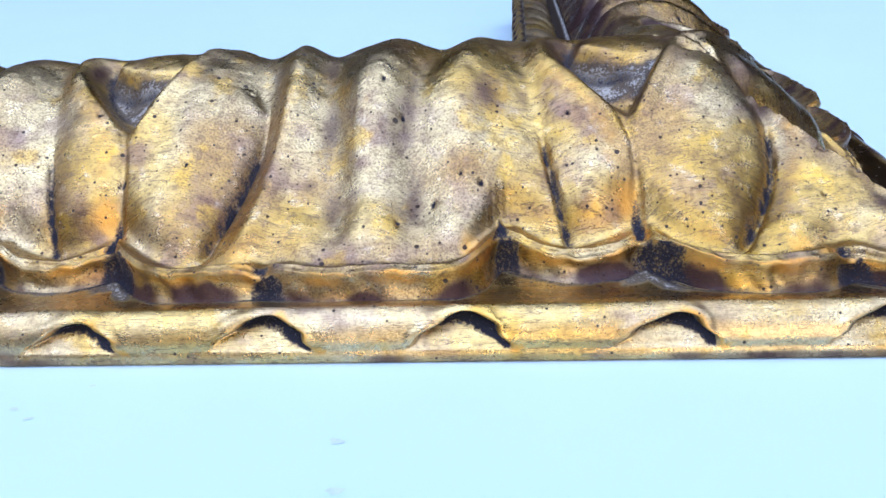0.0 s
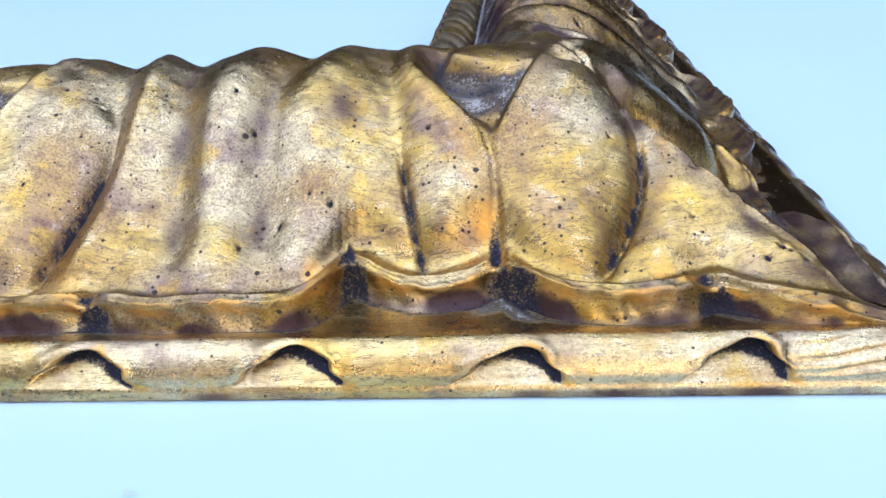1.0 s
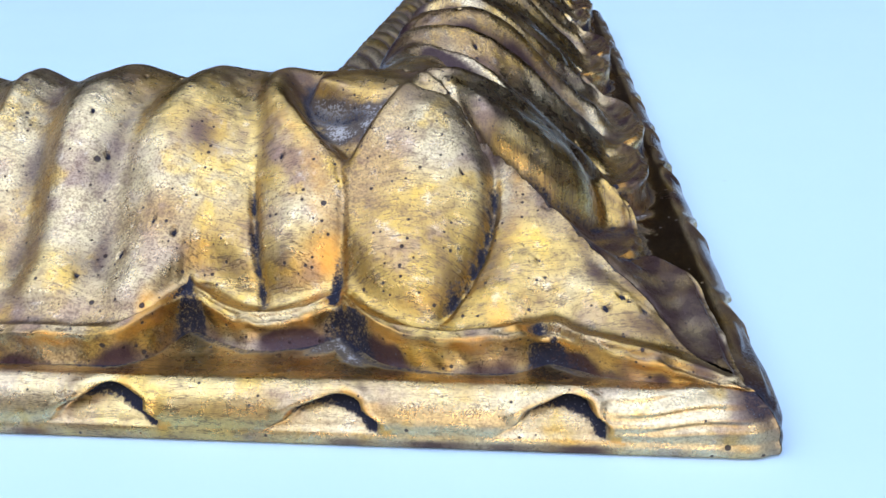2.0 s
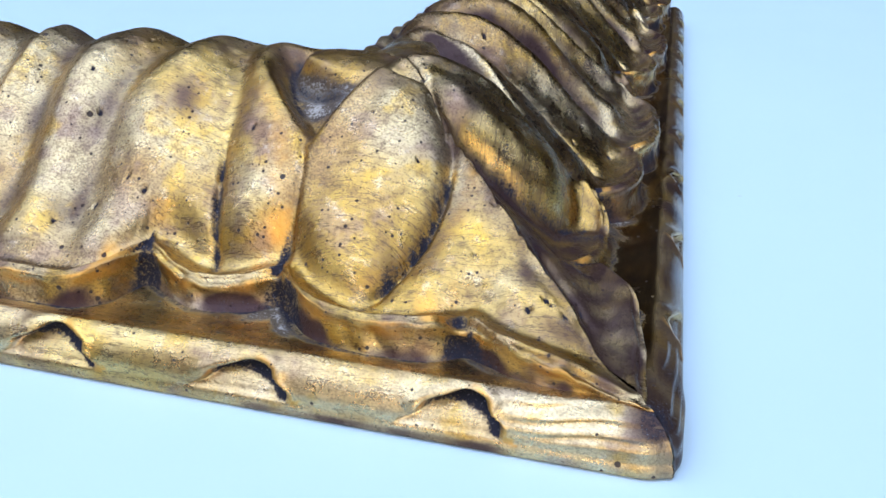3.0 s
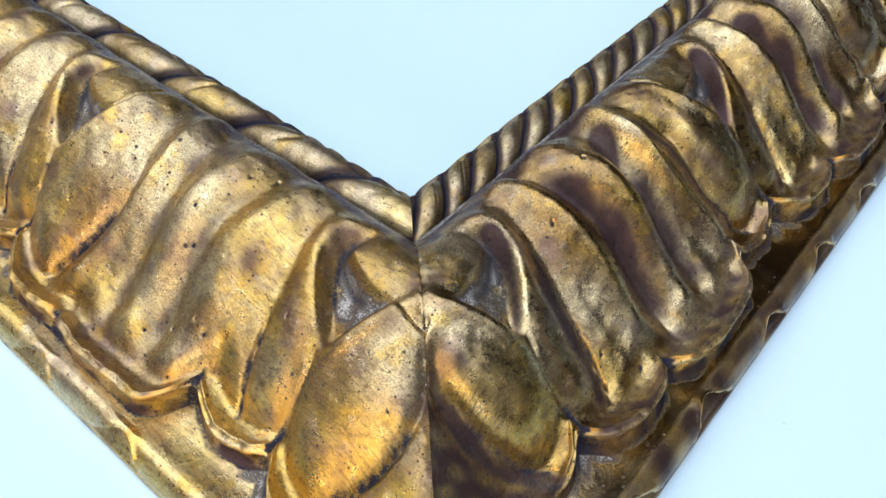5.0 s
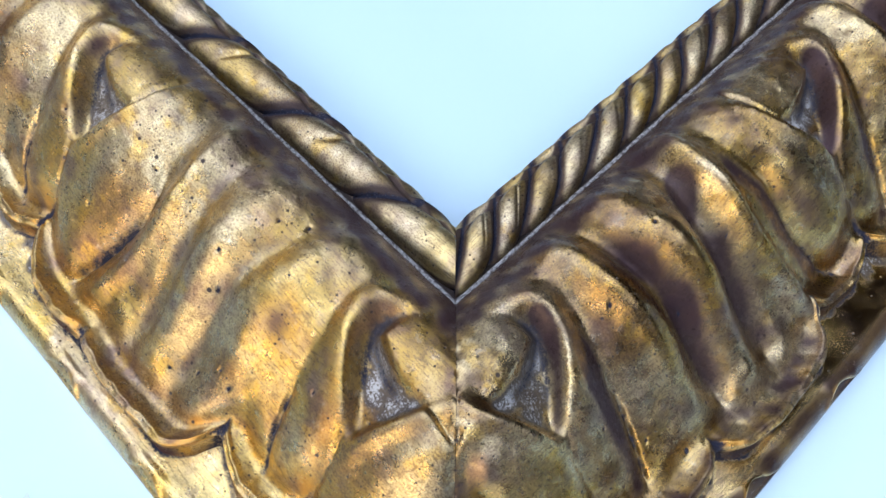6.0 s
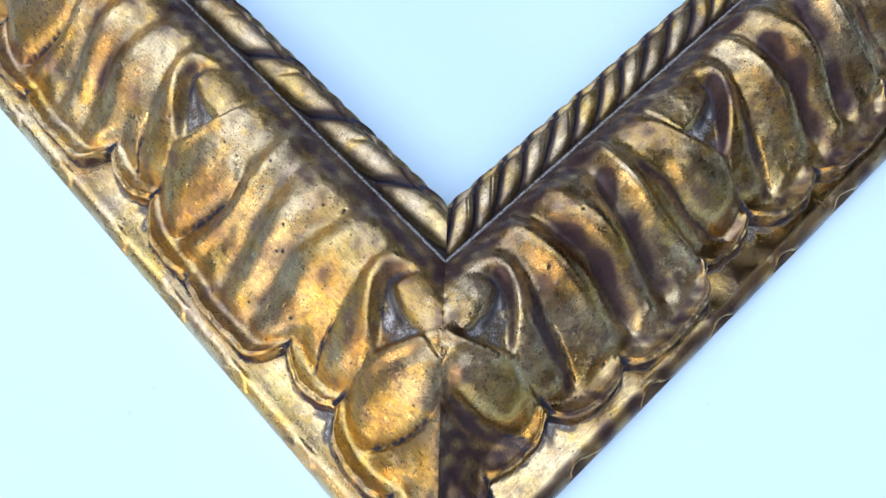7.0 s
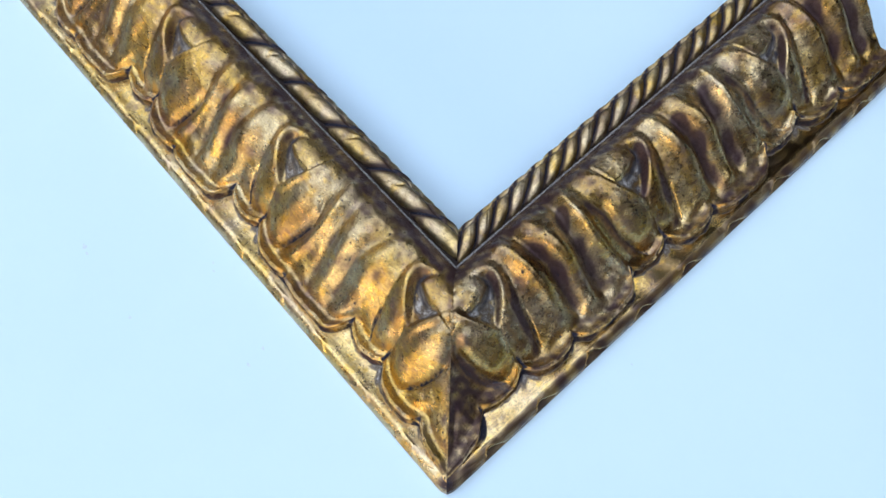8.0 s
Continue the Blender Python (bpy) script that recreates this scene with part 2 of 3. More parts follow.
# the curled rim of the fork's hollow, its other side, and the furrow behind the rim
curl = smooth_line([10, 20, 26, 29, 32, 35, 38, 41, 44, 47, 50, 54], [0.0, 0.2, 0.6, 1.8, 4.3, 7.2, 9.8, 11.8, 12.5, 11.8, 9.2, 3.0], 0.9)
brink = smooth_line([10, 24, 28, 31, 34, 38, 42, 47, 52], [0.0, 0.0, -0.2, -1.5, -3.2, -5.5, -7.3, -8.8, -9.2], 1.2)
furrow = smooth_line([12, 14, 18, 22, 26, 30, 34, 38, 42, 46, 50, 54], [8.2, 9.0, 10.6, 11.9, 12.9, 13.7, 14.4, 15.2, 15.8, 15.6, 14.6, 13.0], 1.0)
# the long slit of the last lobe, rail by rail
slit = (smooth_line([11, 14, 17, 20, 25, 29, 33, 38, 45, 54], [-13.2, -14.8, -16.3, -17.8, -20.2, -21.8, -22.2, -21.0, -19.4, -19.0], 1.0),
        smooth_line([11, 14, 17, 20, 25, 30, 36, 42, 48, 54], [-7.0, -8.0, -10.2, -12.6, -14.9, -15.4, -16.0, -18.5, -19.4, -19.4], 1.0))
CORNER_SLIT = smooth_line([11, 13, 16, 19.5, 22.5, 26, 30.5, 34], [-12.0, -13.3, -15.4, -17.6, -19.0, -19.8, -19.7, -19.0], 1.0)
# flutes: how far along the spray at v = 14, 22, 30, 38, 46, 54; height at the middle and at the foot; half width
FLUTES = [
    ((23.0, 24.3, 24.8, 24.0, 22.6, 21.0), 1.2, 0.7, 3.6),
    ((30.6, 31.2, 32.2, 31.0, 28.6, 27.3), -1.5, -0.9, 2.7),
    ((37.4, 38.4, 39.0, 38.2, 36.4, 35.0), 1.3, 1.1, 3.9),
    ((42.8, 43.4, 44.4, 45.2, 46.0, 46.6), -1.7, -1.0, 3.0),
    ((56.0, 53.4, 51.8, 51.6, 51.8, 52.3), 1.7, 1.6, 2.6),
]
# the scalloped edge, rail by rail: from, to, outermost reach, depth of the notch at either end, squareness
LOBES = (
    ((0, 20.8, 12.0, 16.5, 17.5, 2.0), (20.8, 54.2, 6.6, 16.5, 8.6, 6.0), (54.2, PERIOD, 7.6, 8.6, 15.5, 2.4)),
    ((0, 24.0, 8.4, 16.5, 11.8, 2.6), (24.0, 57.0, 6.5, 11.8, 15.5, 5.0), (57.0, PERIOD, 12.0, 15.5, 16.5, 2.4)),
)
NOTCHES = ((20.8, 54.2), (24.0, 57.0))

# large worm holes (along, across, radius) and mauve blots of old varnish (along, across, half length, half width, strength), rail by rail
WORMHOLES = (
    ((136, 32, 0.31), (130, 23, 0.37), (90, 34, 0.31), (87, 30, 0.34), (75, 21, 0.37), (82, 19, 0.34), (87, 16, 0.31), (62, 30, 0.28), (19, 13, 0.37), (17, 14, 0.37), (27, 19, 0.28),
     (78, 22, 0.28), (82, 47, 0.31), (86, 44, 0.25), (14.5, 12.6, 0.31), (120, 24, 0.25), (52, 33, 0.22), (37, 28, 0.22), (100, 30, 0.22), (112, 36, 0.25)),
    ((73, 38, 0.31), (88, 42, 0.31), (71, 14, 0.50), (60, 26, 0.25), (84, 30, 0.28), (92, 25, 0.25), (16, 13, 0.31), (100, 33, 0.25), (66, 20, 0.25), (79, 17, 0.25)),
)
BLOTS = (
    ((74, 33, 3.4, 3.6, 0.55), (86, 17.5, 3.6, 3.4, 0.5), (87.5, 28, 1.8, 6.0, 0.35), (101, 22, 1.3, 1.2, 0.5), (45, 37, 4.0, 2.6, 0.5), (49, 24, 1.6, 4.0, 0.35), (131, 29, 2.6, 2.2, 0.4),
     (95, 41, 3.0, 3.0, 0.3), (108, 30, 1.6, 5.0, 0.3), (140, 25, 4.0, 4.0, 0.35)),
    ((64, 27, 3.5, 6.0, 0.45), (88, 25, 4.5, 5.5, 0.4), (103, 38, 3.0, 4.0, 0.4), (118, 28, 3.5, 5.0, 0.4), (45, 24, 3.0, 3.0, 0.35)),
)


def slide(s):
    """The scallops at the corner sit a little further out than the rest."""
    return s + 1.2 * (1 - step(s, 30, 46))


def leaf_edge(s, arm):
    c = (slide(s) + 0.5 * np.sin(s / 13.0 + arm * 2) - SCALLOP) % PERIOD
    e = np.zeros_like(c)
    for a, b, low, left, right, p in LOBES[arm]:
        x = 2 * (c - a) / (b - a) - 1
        lobe = low + np.where(x < 0, left - low, right - low) * np.abs(x) ** p
        e = np.where((c >= a) & (c < b), lobe, e)
    e = e - 1.4 * np.clip((22 - s) / 16, 0, 1)
    if arm == 0:
        e = e + 2.3 * bell(s - 25.5, 3.6) - 1.3 * (1 - step(s, 5, 13))
    return e + 0.25 * np.sin(s / 3.1 + arm) + 0.16 * np.sin(s / 1.3) + 0.10 * np.sin(s / 0.61 + 1)


def gully(d, near, far, soft=0.35):
    """A crease with a sharp floor: 1 on its line, falling off over near on the side below zero and far on the other."""
    r = np.sqrt(d * d + soft * soft) - soft
    return np.exp(-r / np.where(d < 0, near, far))


def relief(s, v, e, soft, arm):
    """Height of the leaves, and their colour masks: bared ground, gesso, amber, toning; shade is put into some."""
    sw = s + (0.9 * np.sin(s / 23.0 + 2 * arm) + 0.5 * np.sin(s / 9.0 + arm)) * step(s, 70, 130)
    c = np.where(s < 70, sw - FORK, (sw - FORK + 36.0) % PERIOD - 36.0)
    round_s = (slide(s) - SCALLOP) % PERIOD
    z = body(v)
    away = step(s, 40, 52)        # the corner leaf itself is not fluted
    wrap = (c - 33.0 + PERIOD / 2) % PERIOD - PERIOD / 2      # from the middle of the fluted lobe
    lean = (1.0, -1.4)[arm] * bell(wrap, 14.0)
    middle, tail = step(v, 16, 28), (1 - 0.35 * step(v, 38, 46)) * (1 - 0.9 * step(v, 52.5, 57.5))
    foot = 0.12 + 0.88 * step(v, 11.0, 15.5)
    tone_shade = np.zeros_like(z)      # dark toning and shade of the flutes, put into the colour
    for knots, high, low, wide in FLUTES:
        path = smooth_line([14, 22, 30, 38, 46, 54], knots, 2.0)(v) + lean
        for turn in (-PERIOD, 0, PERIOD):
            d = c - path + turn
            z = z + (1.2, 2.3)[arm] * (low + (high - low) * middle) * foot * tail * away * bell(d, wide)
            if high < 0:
                tone_shade = np.maximum(tone_shade, 0.9 * bell(d - (0.4, 0.9)[arm], (0.75, 1.15)[arm] * wide) * away * step(v, 13, 19) * (1 - step(v, (40, 43)[arm], (50, 53)[arm])))
    # the fluted lobe swells in its middle
    z = z + 1.7 * bell(wrap - 3, 11.0) * bell(v - 33, 9.0) * away
    # furrow behind the curled rim; a sharp slit further down
    fur = furrow(v)
    d_f = c - fur
    on_f = step(v, 12.5, 17.0) * (1 - 0.85 * step(v, 41, 51))
    z = z - (1.9 + 0.5 * step(v, 20, 32)) * (1.0, 1.45)[arm] * on_f * (gully(d_f, 3.0, 3.6, 0.5 + 0.9 * step(v, 24, 34)))
    cut_a = step(v, 14.5, 17.0) * (1 - step(v, 25, 31))
    z = z - (1.0 + 0.25 * wobble(s, v, 131, 4.0)) * cut_a * bell(d_f, 0.55)
    # slit of the last lobe: a flank runs down to it on one side, the lobe swells over it on the other
    sl = slit[arm](v) if arm else np.where(s < 60, CORNER_SLIT(v), slit[0](v))
    d_s = c - sl
    on_s = step(v, 11.5, (15.0, 20.0)[arm]) * (1 - 0.55 * step(v, 36, 44)) * (1 - 0.7 * step(v, 49, 55))
    z = z - (2.7, 3.0)[arm] * on_s * gully(d_s, (4.2, 5.5)[arm], 1.5 + 2.0 * step(v, 33, 42), 0.45 + 1.2 * step(v, 32, 40))
    cut_b = step(v, 12.5, 15.5) * (1 - step(v, 27, 34))
    z = z - (1.1 + 0.3 * wobble(s, v, 132, 4.0)) * cut_b * bell(d_s, 0.6)
    # swelling of the plain petals
    z = z + (1.7, 2.1)[arm] * bell(c + 9.5 + (v - 26) * 0.12, 6.2) * step(v, 13.5, 21) * (1 - step(v, 37, 46))
    z = z + 1.0 * bell(c + 13.0, 4.0) * step(v, 40, 46) * (1 - 0.7 * step(v, 50, 56))
    # the last petal is tilted: low over the slit, high towards the fork
    z = z + (0.5, 1.5)[arm] * np.clip((c + 8.0) / 7.0, -1, 1) * step(d_s, -0.5, 1.5) * (1 - step(c, -3.0, 2.0)) * step(v, 13, 19) * (1 - step(v, 36, 44))
    # hollow of the fork: a steep wall under the curled rim, a gentle slope on the other side, and a knob at its head
    rim, side = curl(v), brink(v)
    inside = step(rim - c, -1.0, 4.2) * step(c - side, -0.3, 2.2) * step(v, 26.0, 32) * (1 - step(v, 44.5, 50.5))
    tongue = np.minimum(v - (39.8 + 0.03 * (np.clip(c, -11, 12) + 3.0) ** 2), 0.9 * (rim - c - 4.8))
    knob = step(tongue, -1.5, 1.2)
    deep = 2.4 + 2.8 * bell(c - 6.0, 5.5) * bell(v - 39.5, 7.0)
    z = z - deep * inside * (1 - knob)
    z = z + inside * knob * (0.9 * (1 - np.exp(-np.maximum(tongue, 0) / 2.5)) - 0.5)
    z = z + 0.35 * bell(c - rim - 1.6, 2.4) * step(v, 28, 34) * (1 - step(v, 48, 54))
    z = z + 1.2 * bell(c - 0.5 * rim - 0.5 * fur, 0.42 * (fur - rim) + 1.2) * step(v, 14.5, 20) * (1 - step(v, 44, 51))
    z = z + 1.1 * bell(c - side + 1.2, 1.8) * step(v, 25, 32) * (1 - step(v, 44, 50))
    z = z - 0.8 * bell(c - side - 0.2, 0.7) * step(s, 62, 80) * step(v, 34, 39) * (1 - step(v, 49, 53))
    # crease from the hollow down to the fork
    crease = bell(c - rim + 0.3, 0.6) * (1 - step(v, 27, 31))
    z = z - 0.5 * crease - 1.5 * gully(c - 0.3, 2.2, 2.6, 0.3) * (1 - step(v, 18, 27))
    # cupped lobes with a rounded lip
    d, ds = v - e, np.maximum(v - soft, 0)
    n0, n1 = NOTCHES[arm]
    lo, hi = (0, n0) if arm == 0 else (n1, PERIOD)
    small = np.clip(1 - (2 * (round_s - lo) / (hi - lo) - 1) ** 2, 0, 1)
    petal = np.clip(1 - (2 * round_s / n0 - 1) ** 2, 0, 1)
    z = z + 0.8 * bell(d - 0.4, 0.8) - (2.3 - 1.1 * small if arm == 0 else 1.5) * bell(ds - 3.9, 2.5) - (0.7 * (1 - small) if arm == 0 else 0.0) * bell(ds, 2.2)
    z = z - small * (2.4 * bell(ds, 2.6) + 1.9 * bell(ds - 4.2, 2.6)) - 0.8 * petal * bell(ds - 4.5, 2.4)
    z = np.where(d < 0.7, z - (0.35 + 0.5 * small) * (1 - d / 0.7) ** 2, z)
    z = z - (1 - step(s, 24, 30)) * 1.3 * np.clip(1 - d / 2.0, 0, 1) ** 2
    z = z - 1.6 * bell(round_s - n1 - 11.0, 5.0) * bell(ds - 4.2, 2.6)
    for at in (n0, n1):
        z = z - 1.3 * bell(round_s - at, 1.6) * bell(ds, 3.5)
    # the tip at the corner lies lower
    z = z - (2.6, 3.8)[arm] * (1 - step(s, (5, 8)[arm], (17, 25)[arm])) * (1 - step(v, 8, 17))
    z = z + 0.16 * wobble(s, v, 11 + arm, 16.0) + 0.09 * wobble(s, v, 21 + arm, 5.5) + 0.035 * wobble(s, v, 71 + arm, 2.2)
    # on the second rail the corner leaf falls away steeply from the mitre to a dark valley before its petal
    if arm == 1:
        valley = FORK + sl - 2.2
        t = np.clip((s - v) / np.maximum(valley - v, 2.5), 0, 1)
        drop = np.where(s < valley, t ** 0.85, 1 - step(s - valley, 0.6, 3.6))
        z = z - 4.4 * drop * step(v, 9, 17) * (1 - step(v, 32, 37)) * (1 - step(s, 46, 52))
        z = z + 1.0 * bell(s - 23.5 - 0.1 * (20 - v), 2.6) * bell(v - 15.5, 4.5) - 1.2 * bell(s - v - 2.4, 1.5) * bell(v - 15.5, 5.0)
    z = z - 0.7 * np.clip(wobble(s, v, 101, 3.5) - 0.1, 0, 1) * bell(s - v, 1.0)
    # the mitre: the ridge of the corner leaf sinks a little towards the joint
    z = z - 0.8 * bell(s - v, 5.0) * (1 - step(v, 34, 40)) * step(v, 22, 28)
    # nothing sinks below the ledge
    low = 7.4 + 0.15 * (v - 10)
    z = low + 0.8 * np.logaddexp(0.0, (z - low) / 0.8)
    patch = 0.5 + 0.5 * wobble(s, v, 81 + arm, 6.0)
    # blackened slits: flaked ground, with the slits' own shade put into the colour
    slit_dark = (0.46 * bell(d_s - (0.5, -0.3)[arm], 1.4) + 0.26 * bell(d_s, 0.6)) * cut_b
    slit_dark = np.maximum(slit_dark, (0.44 * bell(d_f, 1.3) + 0.26 * bell(d_f, 0.6)) * cut_a)
    slit_dark = np.maximum(slit_dark, 0.30 * bell(d_f - 0.8, 1.3) * step(v, 36, 41) * (1 - step(v, 44, 49)))
    loss_shade = slit_dark * np.clip(0.8 + 0.3 * wobble(s, v, 161 + arm, 2.2) + 0.3 * patch, 0.3, 1.15) * (1.0, 0.8)[arm]
    for at in (n0, n1):
        loss_shade = np.maximum(loss_shade, 0.75 * bell(round_s - at, 1.6) * bell(d, 1.8))
    loss_shade = np.maximum(loss_shade, 0.8 * bell(c - 0.3, 1.1) * (1 - step(v, 17, 24)))
    # shade round the knob and under the curled rim, painted black
    loss_shade = np.maximum(loss_shade, 0.55 * inside * bell(tongue + 1.4, 1.5) * step(c, -5, 0))
    loss_shade = np.maximum(loss_shade, 0.6 * inside * bell(c - rim + 3.4, 1.6) * step(v, 32, 37))
    gesso = np.clip(inside * (1 - step(tongue, -1.0, 0.8)) * (0.15 + 0.75 * patch * bell(v - 37.5, 6.5) + 0.6 * bell(tongue + 1.2, 1.6)) * (1 - 0.7 * bell(c - rim + 2.0, 1.8)), 0, 1)
    # slits, hollow walls and furrows are darkened for their shade, most on the second rail
    tone_shade = np.maximum(tone_shade, 0.8 * bell(d_s + 2.2, 2.2) * step(v, 14, 20) * (1 - step(v, 40, 48)))
    tone_shade = np.maximum(tone_shade, bell(c - rim + 1.6, 1.6) * step(v, 26, 31) * (1 - step(v, 44, 49)))
    tone_shade = np.maximum(tone_shade, (0.35, 0.9)[arm] * bell(d_f + 2.6, 2.4) * step(v, 13, 17) * (1 - step(v, 38, 46)))
    tone_shade = tone_shade * (0.35 + 0.75 * (0.5 + 0.5 * wobble(s, v, 91 + arm, 14.0))) * (0.75, 1.55)[arm]
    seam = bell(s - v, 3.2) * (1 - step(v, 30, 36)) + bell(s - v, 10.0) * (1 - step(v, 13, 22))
    tone_shade = np.maximum(tone_shade, np.minimum(seam, 1) * ((0.65 * (0.3 + 0.7 * patch)) if arm == 0 else (0.6 + 0.3 * patch)))
    # the second rail's corner faces away from the light; its shade is painted in
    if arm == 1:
        tone_shade = np.maximum(tone_shade, (0.5 + 0.4 * patch) * (1 - 0.85 * step(d_s, -1.0, 1.5)) * (1 - step(c, -4, 0)) * (1 - step(s, 46, 52)) * (1 - step(v, 32, 38)))
        loss_shade = np.maximum(loss_shade, 0.55 * bell(s - valley + 0.5, 2.0) * step(v, 9, 13) * (1 - step(v, 30, 35)))
    # darker brown along the crest and over the foot of the lobes
    tone_shade = np.maximum(tone_shade, (0.42 * step(v, 36, 45) + 0.62 * step(v, 49, 54) + (0.30, 0.70)[arm] * (1 - step(v, 10, 18))) * (0.5 + 0.7 * patch))
    tone_shade = np.maximum(tone_shade, 0.8 * bell(s - v, 5.0) * bell(v - 33.5, 4.5) * (0.5 + 0.5 * patch))
    ends = np.maximum.reduce([bell(round_s - at, 2.2) for at in (1.0, n0 + 2.2, n1 + 2.2)])
    tips = np.maximum.reduce([bell(round_s - at, 3.2) for at in (3.5, n0 + 4.0, n1 + 4.0)])
    # warm reflections on the lobe tips, painted in amber
    warm_glint = tips * bell(d - 4.5, 2.8) * ((0.3 + 0.6 * patch) if arm == 0 else 0.10)
    amber = np.maximum(0.9 * bell(d, 1.4) * ends, warm_glint) + 0.40 * bell(c - rim - 3.0, 3.0) * (1 - step(v, 42, 48)) * step(v, 18, 24)
    amber = amber + 0.35 * bell(d_s + 3.0, 2.4) * step(v, 12, 18) * (1 - step(v, 36, 44))
    for at, up, size in WORMHOLES[arm]:
        hole = bell(np.hypot(s - at, v - up), size)
        z = z - 0.7 * hole
        loss_shade = np.maximum(loss_shade, 1.3 * hole)
    for at, up, wide, tall, how in BLOTS[arm]:
        tone_shade = np.maximum(tone_shade, how * bell(np.hypot((s - at) / wide, (v - up) / tall) + 0.25 * (patch - 0.5), 1.0))
    return z, loss_shade, gesso, np.clip(amber, 0, 1), np.clip(tone_shade, 0, 1)


def place(s, v, z, arm):
    """Millimetres on a rail to metres in the room; the two rails mirror each other at the mitre."""
    s, v, z = s * 0.001, v * 0.001, z * 0.001
    return np.stack((-s, v, z) if arm == 0 else (-v, s, z), axis=-1)


def sheet(name, pts, uv, wear_shade, arm, mat, parent, cuts=(), names=(), labels=()):
    """Meshes from a grid of points [along, across]; cut across the rail at the given columns, with the shading of the whole."""
    du, dv = np.gradient(pts, axis=0), np.gradient(pts, axis=1)
    nrm = np.cross(du, dv)
    if arm == 0:
        nrm = -nrm
    nrm /= np.maximum(np.linalg.norm(nrm, axis=-1, keepdims=True), 1e-12)
    bounds = [0, *cuts, pts.shape[0] - 1]
    made = []
    for i, (a, b) in enumerate(zip(bounds, bounds[1:])):
        if b <= a:
            continue
        p, n_, u_, w_ = (g[a:b + 1].reshape(-1, g.shape[-1]) for g in (pts, nrm, uv, wear_shade))
        rows, cols = b - a + 1, pts.shape[1]
        idx = np.arange(rows * cols).reshape(rows, cols)
        quad = np.stack((idx[:-1, :-1], idx[1:, :-1], idx[1:, 1:], idx[:-1, 1:]), axis=-1).reshape(-1, 4)
        if arm == 0:
            quad = quad[:, ::-1]
        me = bpy.data.meshes.new(names[i] if names else name)
        me.vertices.add(len(p))
        me.vertices.foreach_set("co", p.astype(np.float32).ravel())
        me.loops.add(quad.size)
        me.loops.foreach_set("vertex_index", quad.astype(np.int32).ravel())
        me.polygons.add(len(quad))
        me.polygons.foreach_set("loop_start", np.arange(0, quad.size, 4, dtype=np.int32))
        me.update(calc_edges=True)
        me.polygons.foreach_set("use_smooth", np.ones(len(quad), dtype=bool))
        layer = me.uv_layers.new(name="run")
        layer.data.foreach_set("uv", u_[quad.ravel()].astype(np.float32).ravel())
        att = me.attributes.new("wear_shade", "FLOAT_COLOR", "POINT")
        att.data.foreach_set("color", (w_ if w_.shape[1] == 4 else np.concatenate((w_, np.zeros((len(w_), 1))), axis=1)).astype(np.float32).ravel())
        me.normals_split_custom_set_from_vertices(n_.astype(np.float32))
        me.materials.append(mat)
        ob = new(names[i] if names else name, me)
        ob.parent = parent
        if labels and labels[i]:
            ob["label"] = labels[i]
        made.append(ob)
    return made


def columns(length, fine):
    return np.linspace(0.11, length, int(length / fine) + 1)


def along(q, v):
    """Grid columns start on the mitre and straighten out further down the rail."""
    return q + v * np.clip(1 - q / 90.0, 0, 1)


LENGTHS = (330.0, 259.0)


